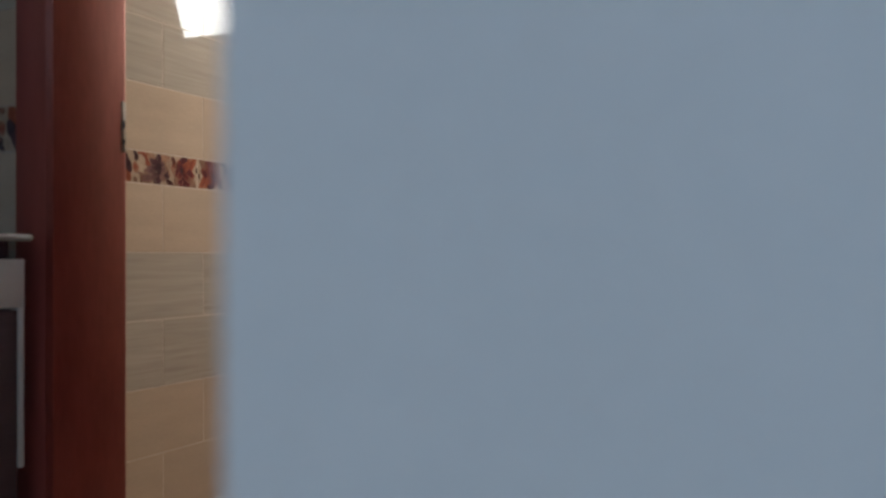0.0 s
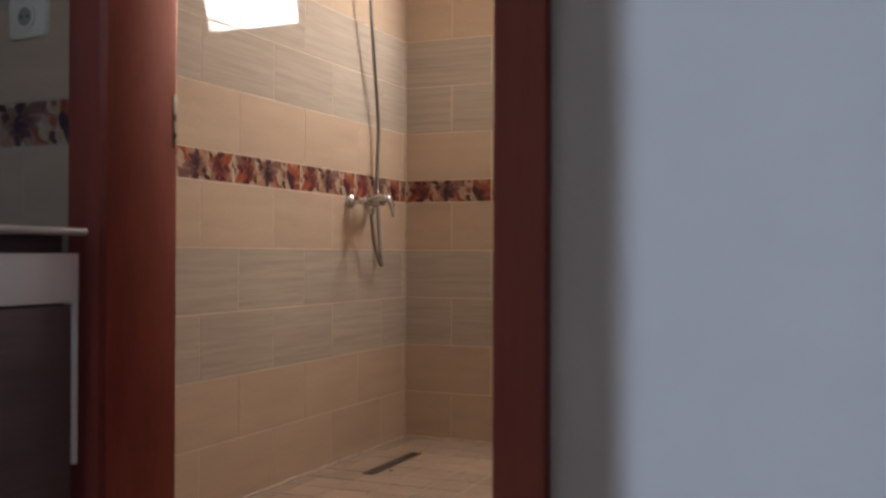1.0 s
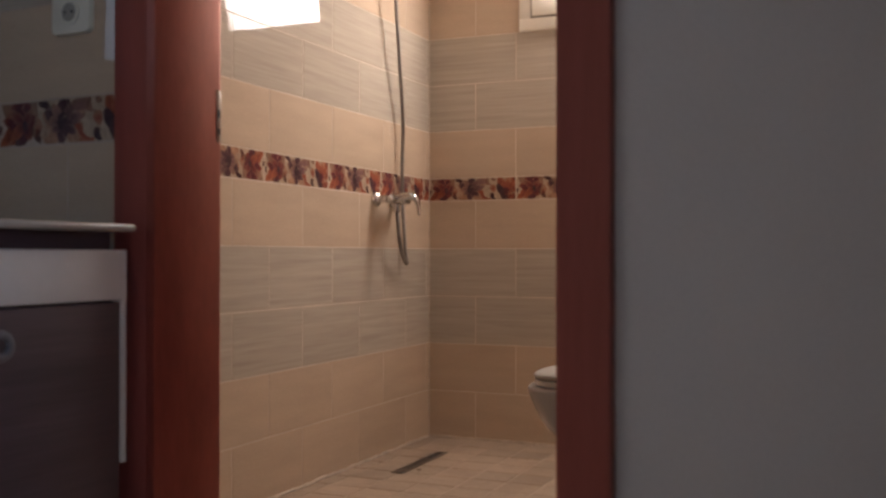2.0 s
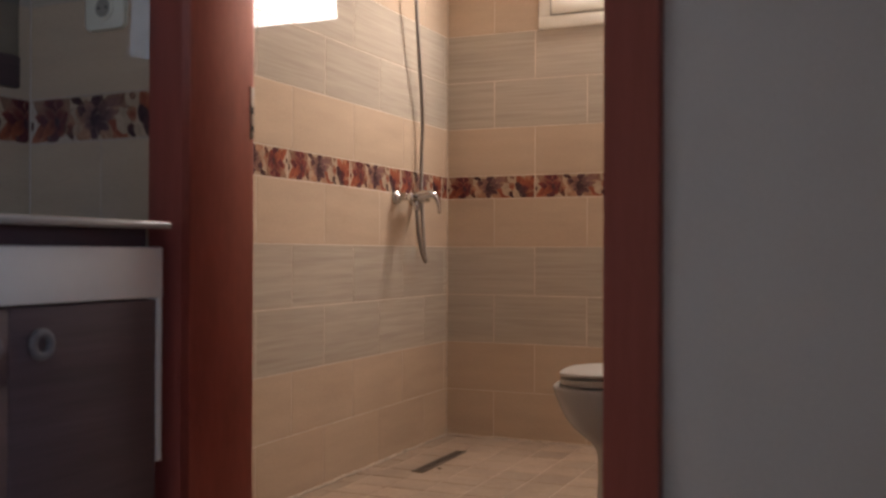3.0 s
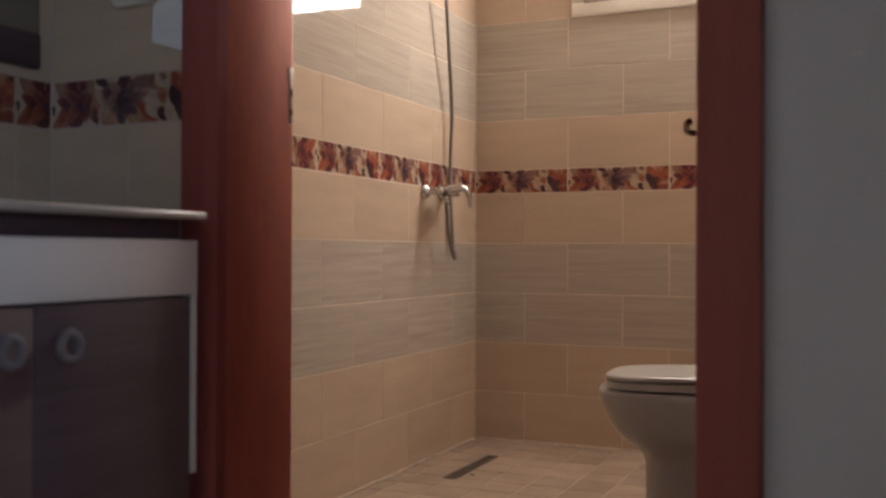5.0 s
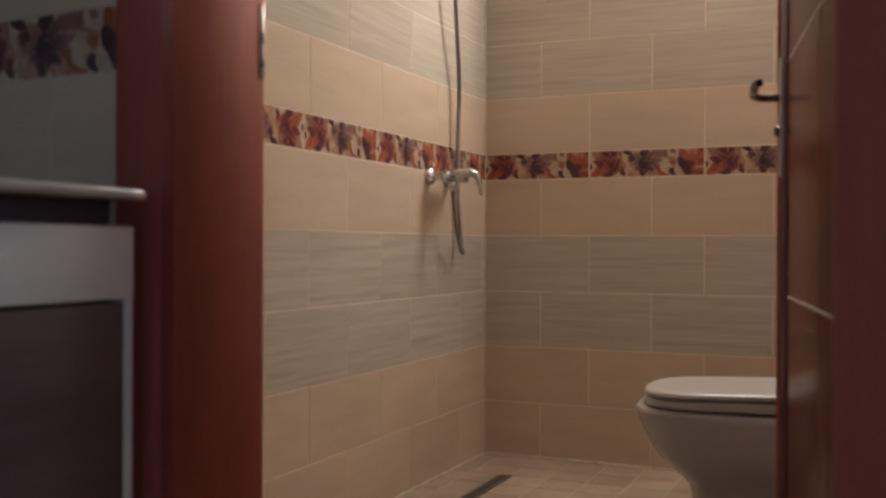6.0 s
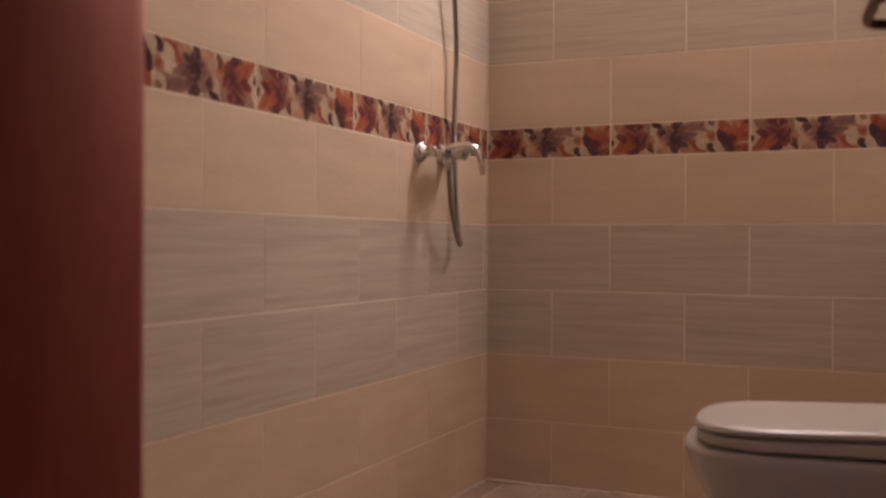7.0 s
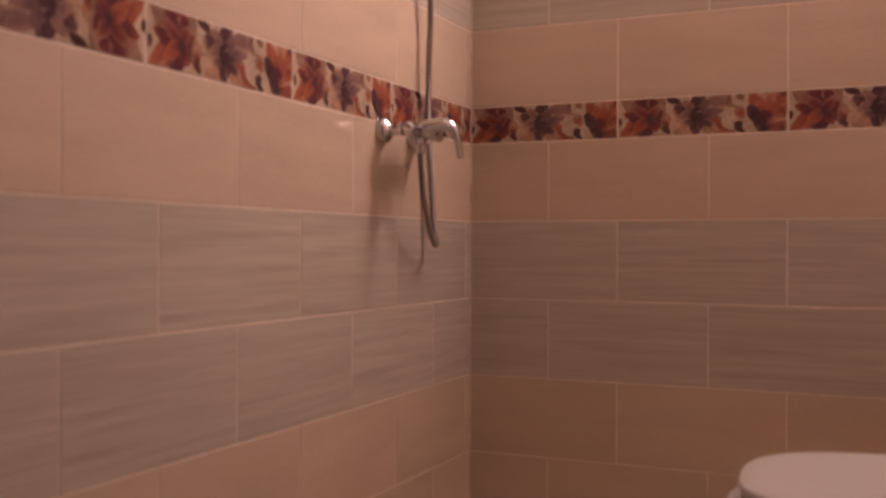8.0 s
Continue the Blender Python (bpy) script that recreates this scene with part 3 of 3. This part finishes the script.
def slab(w, h, mats, depth=0.006, edge=0.0006):
    """Mesh of a tile: w by h, face at +z, chamfered rim. Shared by tiles of one size."""
    key = (round(w, 4), round(h, 4), mats[0].name)
    if key not in slabs:
        a, b, c, d = w / 2, h / 2, w / 2 - edge, h / 2 - edge
        v = [(-a, -b, -depth), (a, -b, -depth), (a, b, -depth), (-a, b, -depth), (-a, -b, -edge), (a, -b, -edge), (a, b, -edge), (-a, b, -edge), (-c, -d, 0), (c, -d, 0), (c, d, 0), (-c, d, 0)]
        f = [(8, 9, 10, 11)] + [(i, (i + 1) % 4, (i + 1) % 4 + 4, i + 4) for i in range(4)] + [(i + 4, (i + 1) % 4 + 4, (i + 1) % 4 + 8, i + 8) for i in range(4)]
        mesh = bpy.data.meshes.new("tile")
        mesh.from_pydata(v, [], f)
        for m in mats:
            mesh.materials.append(m)
        slabs[key] = mesh
    return slabs[key]


JOINT = 0.0035


def spans(lo, hi, first, pitch, cut=None):
    """Tile intervals between lo and hi with a joint at first + k * pitch, minus the interval cut."""
    edges = [lo] + [first + k * pitch for k in range(-30, 30) if lo + 0.02 < first + k * pitch < hi - 0.02] + [hi]
    out = []
    for a, b in zip(edges, edges[1:]):
        if cut and a < cut[1] and b > cut[0]:
            if cut[0] - a > 0.02:
                out.append((a, cut[0]))
            if b - cut[1] > 0.02:
                out.append((cut[1], b))
        else:
            out.append((a, b))
    return out


PETALS = {}
# printed colours of the floral strips
CREAM, PEACH, TAN, OLIVE = (0.50, 0.37, 0.265), (0.43, 0.235, 0.148), (0.34, 0.190, 0.125), (0.26, 0.148, 0.102)
ORANGE, RUST, RED, MAROON = (0.39, 0.128, 0.066), (0.30, 0.084, 0.052), (0.215, 0.054, 0.047), (0.135, 0.038, 0.042)
PLUM, SLATE, MAUVE, INK, UMBER = (0.100, 0.048, 0.052), (0.145, 0.074, 0.074), (0.24, 0.128, 0.108), (0.070, 0.037, 0.040), (0.130, 0.057, 0.044)


def blend(a, b, s):
    return tuple(p + (q - p) * s for p, q in zip(a, b))


def strip_tile(w, h):
    """Decorated strip: a cream slab printed with overlapping lilies, leaves and buds in autumn colours."""
    key = (round(w, 3), round(h, 4))
    if key in PETALS:
        return PETALS[key]
    verts, faces, inks = [], [], []
    a, b, c, d = w / 2, h / 2, w / 2 - 0.0006, h / 2 - 0.0006
    for x, y, z in ((-a, -b, -0.006), (a, -b, -0.006), (a, b, -0.006), (-a, b, -0.006), (-a, -b, -0.001), (a, -b, -0.001), (a, b, -0.001), (-a, b, -0.001), (-c, -d, -0.0004), (c, -d, -0.0004), (c, d, -0.0004), (-c, d, -0.0004)):
        verts.append((x, y, z))
        inks.append(CREAM)
    faces.append((8, 9, 10, 11))
    for i in range(4):
        j = (i + 1) % 4
        faces += [(i, j, j + 4, i + 4), (i + 4, j + 4, j + 8, i + 8)]
    left, low, u = -w / 2, -h / 2, 0.4025
    rnd = random.Random(7)
    count = [0]

    def petal(pu, pv, qu, qv, wide, root, mid, tip, blunt=0.0, rim=0.35):
        """One petal; a broad one carries brush streaks from its heart and a paler lip."""
        stroke(pu, pv, qu, qv, wide, root, mid, tip, blunt, rim)
        if wide < 0.026 or root == CREAM:
            return
        for side in (-1, 0, 1):
            reach = rnd.uniform(0.66, 0.92)
            tone = blend(root, mid, 0.35) if side else blend(root, INK, 0.3)
            stroke(pu, pv, pu + (qu - pu) * reach, pv + (qv - pv) * reach, wide * rnd.uniform(0.12, 0.22), tone, blend(tone, mid, 0.4), mid, 0.0, 0.5, side * rnd.uniform(0.9, 1.5))
        lip = rnd.choice((-1, 1))
        stroke(pu + (qu - pu) * 0.35, pv + (qv - pv) * 0.35, qu, qv, wide * 0.14, tip, blend(tip, CREAM, 0.35), tip, 0.0, 0.5, lip * 2.2)

    def stroke(pu, pv, qu, qv, wide, root, mid, tip, blunt=0.0, rim=0.35, bend=0.0):
        """A petal from root to tip, its places as shares of strip length and height; the ink runs from the heart to the rim."""
        p, q = Vector((left + pu * u, low + pv * h)), Vector((left + qu * u, low + qv * h))
        along = q - p
        across = Vector((-along.y, along.x)).normalized()
        count[0] += 1
        z = count[0] * 0.000003
        rows, cols = 9, 7
        first = len(verts)
        wave = rnd.uniform(0, 6.28)
        for i in range(rows):
            s = i / (rows - 1)
            swell = math.sin(math.pi * min(1.0, 0.10 + 0.90 * s ** 0.85)) ** 0.75
            if blunt:
                swell = swell * (1 - blunt) + blunt * min(1.0, 0.45 + 1.3 * s)
            half = 0.56 * wide * max(0.0, swell) * (1 + 0.10 * math.sin(7 * s + wave))
            for k in range(cols):
                t = 2 * k / (cols - 1) - 1
                at = p + along * s + across * (half * t + bend * wide * math.sin(math.pi * s))
                at += across * (0.0006 * math.sin(23 * s + wave + 3 * t))
                verts.append((max(-c, min(c, at.x)), max(-d, min(d, at.y)), z))
                ink = blend(root, mid, min(1, s * 2)) if s < 0.5 else blend(mid, tip, s * 2 - 1)
                ink = blend(ink, tip, rim * abs(t) ** 2)
                # a darker midrib and veins that run out to the rim
                vein = 0.16 * (1 - s) * (1 if k == 3 else 0) + 0.10 * ((k + i) % 2) * rnd.random()
                inks.append(tuple(x * (1 - vein) for x in ink))
        for i in range(rows - 1):
            for k in range(cols - 1):
                f = first + i * cols + k
                faces.append((f, f + 1, f + cols + 1, f + cols))

    # soft leaves behind the flowers
    petal(.50, .55, .70, .98, .046, MAUVE, MAUVE, TAN)
    petal(.50, .40, .655, .20, .044, SLATE, MAUVE, TAN)
    petal(.52, .36, .705, .00, .036, RUST, RUST, ORANGE)
    petal(.50, .34, .60, .00, .030, TAN, TAN, PEACH)
    petal(.47, .34, .335, .06, .040, PEACH, PEACH, TAN)
    # leaf pair, stripe and bud between the first two flowers
    petal(.26, .62, .315, .12, .034, TAN, PEACH, RUST)
    petal(.275, .38, .315, .02, .020, RUST, UMBER, UMBER)
    petal(.355, .14, .33, .44, .026, PEACH, CREAM, PEACH)
    petal(.30, .78, .385, .34, .016, CREAM, CREAM, PEACH)
    petal(.335, .72, .40, .42, .020, PEACH, TAN, PEACH)
    petal(.300, 1.01, .385, .82, .018, UMBER, INK, UMBER, .2)
    petal(.255, .72, .295, .70, .010, INK, INK, UMBER)
    # maroon lily
    petal(.19, .50, .015, 1.02, .042, RUST, TAN, OLIVE)
    petal(.20, .52, .285, 1.00, .044, MAROON, TAN, OLIVE)
    petal(.19, .48, .005, .02, .040, MAROON, RUST, ORANGE)
    petal(.20, .45, .272, .20, .034, MAROON, UMBER, TAN)
    petal(.20, .50, .275, .66, .030, PLUM, MAROON, RED)
    petal(.19, .50, .030, .62, .034, MAROON, MAROON, RUST, 0.0, .2)
    petal(.195, .52, .110, 1.08, .044, INK, MAROON, RED, .15, .2)
    petal(.195, .54, .215, 1.04, .036, INK, MAROON, RED, .1, .2)
    petal(.195, .46, .150, -.04, .034, PLUM, MAROON, PLUM, .55)
    petal(.195, .50, .065, .86, .022, MAROON, RED, TAN)
    petal(.195, .50, .085, .12, .024, MAROON, RUST, ORANGE)
    petal(.195, .50, .240, .10, .022, PLUM, MAROON, RUST)
    petal(.195, .50, .255, .84, .022, MAROON, RED, TAN)
    petal(.180, .46, .215, .48, .018, INK, PLUM, PLUM)
    # plum lily
    petal(.475, .52, .340, .76, .036, INK, PLUM, SLATE, 0.0, .15)
    petal(.475, .50, .36, .46, .030, SLATE, MAUVE, TAN)
    petal(.475, .55, .61, .60, .036, PLUM, SLATE, MAUVE)
    petal(.475, .45, .468, -.04, .026, INK, PLUM, SLATE, .4, .1)
    petal(.470, .45, .400, .30, .026, PLUM, SLATE, MAUVE)
    petal(.470, .46, .495, 1.05, .040, INK, PLUM, PLUM, .55, .1)
    petal(.475, .50, .570, .20, .028, INK, PLUM, SLATE)
    petal(.475, .52, .395, .92, .022, SLATE, MAUVE, TAN)
    petal(.475, .52, .560, .86, .024, PLUM, SLATE, MAUVE)
    petal(.440, .54, .515, .48, .034, INK, INK, PLUM, .3, .1)
    # pale bud leaf, ring and seeds before the orange lily
    petal(.70, .10, .665, .80, .046, CREAM, CREAM, CREAM)
    petal(.672, 1.00, .740, .66, .042, UMBER, TAN, MAUVE)
    petal(.690, 1.03, .775, .74, .036, CREAM, CREAM, CREAM, .3)
    petal(.712, .98, .752, .86, .014, UMBER, TAN, UMBER)
    petal(.715, .68, .745, .32, .024, PEACH, RUST, PEACH)
    petal(.708, .30, .748, .00, .020, UMBER, INK, INK, .3)
    petal(.760, .32, .778, .02, .020, CREAM, CREAM, CREAM, .3)
    # orange lily with its dark leaf
    petal(.86, .36, .790, 1.05, .038, RUST, RUST, ORANGE, .2)
    petal(.86, .36, .985, 1.02, .046, RED, RUST, ORANGE, .1)
    petal(.86, .38, .905, 1.06, .040, RUST, ORANGE, PEACH, .2)
    petal(.86, .36, 1.02, .62, .040, MAROON, RUST, ORANGE)
    petal(.86, .34, 1.01, .08, .040, MAROON, RUST, TAN)
    petal(.88, .24, .985, .00, .024, UMBER, RUST, UMBER)
    petal(.86, .36, .965, .82, .022, RED, RUST, ORANGE)
    petal(.86, .36, .945, .26, .020, RED, RUST, PEACH)
    petal(.86, .36, .845, .90, .022, RED, RUST, ORANGE)
    petal(.955, .97, .992, .88, .014, UMBER, UMBER, RUST)
    petal(.776, .70, .838, .22, .025, PLUM, INK, PLUM, .4)
    petal(.824, .42, .866, -.02, .028, PLUM, PLUM, INK, .5)
    petal(.842, .36, .915, .42, .030, INK, MAROON, RED)
    petal(.004, .50, .016, .28, .012, INK, UMBER, UMBER)
    mesh = bpy.data.meshes.new("strip_tile")
    mesh.from_pydata(verts, [], faces)
    layer = mesh.color_attributes.new("motif", "FLOAT_COLOR", "POINT")
    for i, ink in enumerate(inks):
        layer.data[i].color = (*ink, 1)
    mesh.materials.append(M_PRINT)
    PETALS[key] = mesh
    return mesh


def tile_wall(wall, base, lo, hi, first_a, first_b, strip_first, pitch=0.4025, cut=None, turned_before=None, rows=range(13)):
    """Lays the tile rows on a wall. base: pose whose x runs along the wall, y up, z out of it. Row 0 stands on the floor."""
    inv = wall.matrix_basis.inverted()
    rnd = random.Random(len(wall.name) * 31 + int(hi * 10))
    for i in rows:
        z0, z1 = ROWS[i], ROWS[i + 1]
        if i == BAND:
            first = strip_first
        else:
            course = i if i < BAND else i - 1
            first = first_a if course % 2 == 0 else first_b
        gap = (cut[0], cut[1]) if cut and z1 > cut[2] + 0.01 and z0 < cut[3] - 0.01 else None
        for a, b in spans(lo, hi, first, pitch, gap):
            w, h = b - a - JOINT, z1 - z0 - JOINT
            if i == BAND:
                mesh = strip_tile(w, h)
                name = "strip_tile"
            else:
                mesh = slab(w, h, [M_GREY if i in STREAKED else M_BEIGE])
                name = "tile"
            turn = 180 if i == BAND and turned_before and b < turned_before else 0
            ob = new(name, mesh)
            ob.parent = wall
            ob.matrix_basis = inv @ base @ pose((a + b) / 2, (z0 + z1) / 2, rnd.uniform(0.0, 0.0003), rnd.uniform(-0.05, 0.05), rnd.uniform(-0.04, 0.04), turn + rnd.uniform(-0.03, 0.03))


def basis(o, x, y, z):
    m = Matrix((x, y, z)).transposed().to_4x4()
    m.translation = o
    return m


# along the back wall x grows to the right; along the left wall the tile axis is world y
tile_wall(wall_back, basis((0, YB, 0), (1, 0, 0), (0, 0, 1), (0, -1, 0)), XL, XR, -1.784, -1.604, -1.604, cut=WIN)
tile_wall(wall_left, basis((XL, 0, 0), (0, 1, 0), (0, 0, 1), (1, 0, 0)), 1.63, YB, 2.360, 2.560, 2.530, turned_before=2.6)
tile_wall(wall_vanity, basis((-1.98, 0, 0), (0, 1, 0), (0, 0, 1), (1, 0, 0)), 0.26, 1.466, 1.375, 1.17, 1.375)
tile_wall(wall_door, DOOR @ basis((0, 0.0134, 0), (1, 0, 0), (0, 0, 1), (0, -1, 0)), -0.459, -0.1075, -0.25, -0.46, -0.46)

# small floor tiles of the shower room
PITCH = 0.1345
rnd = random.Random(5)
for i in range(12):
    for j in range(17):
        xa, ya = -1.2615 + (i - 6) * PITCH, 3.8 - 0.02 - (j + 1) * PITCH
        xb, yb = xa + PITCH, ya + PITCH
        xa, xb = max(xa, XL + 0.004), min(xb, XR - 0.002)
        if j == 0:
            yb = YB - 0.004
        if xb - xa < 0.02 or yb < 1.72:
            continue
        ob = new("floor_tile", slab(xb - xa - 0.005, yb - ya - 0.005, [M_FLOOR]))
        ob.parent = floor
        ob.matrix_basis = pose((xa + xb) / 2, (ya + yb) / 2, rnd.uniform(-0.0006, 0.0004) - 0.001, rnd.uniform(-0.2, 0.2), rnd.uniform(-0.2, 0.2), 0)
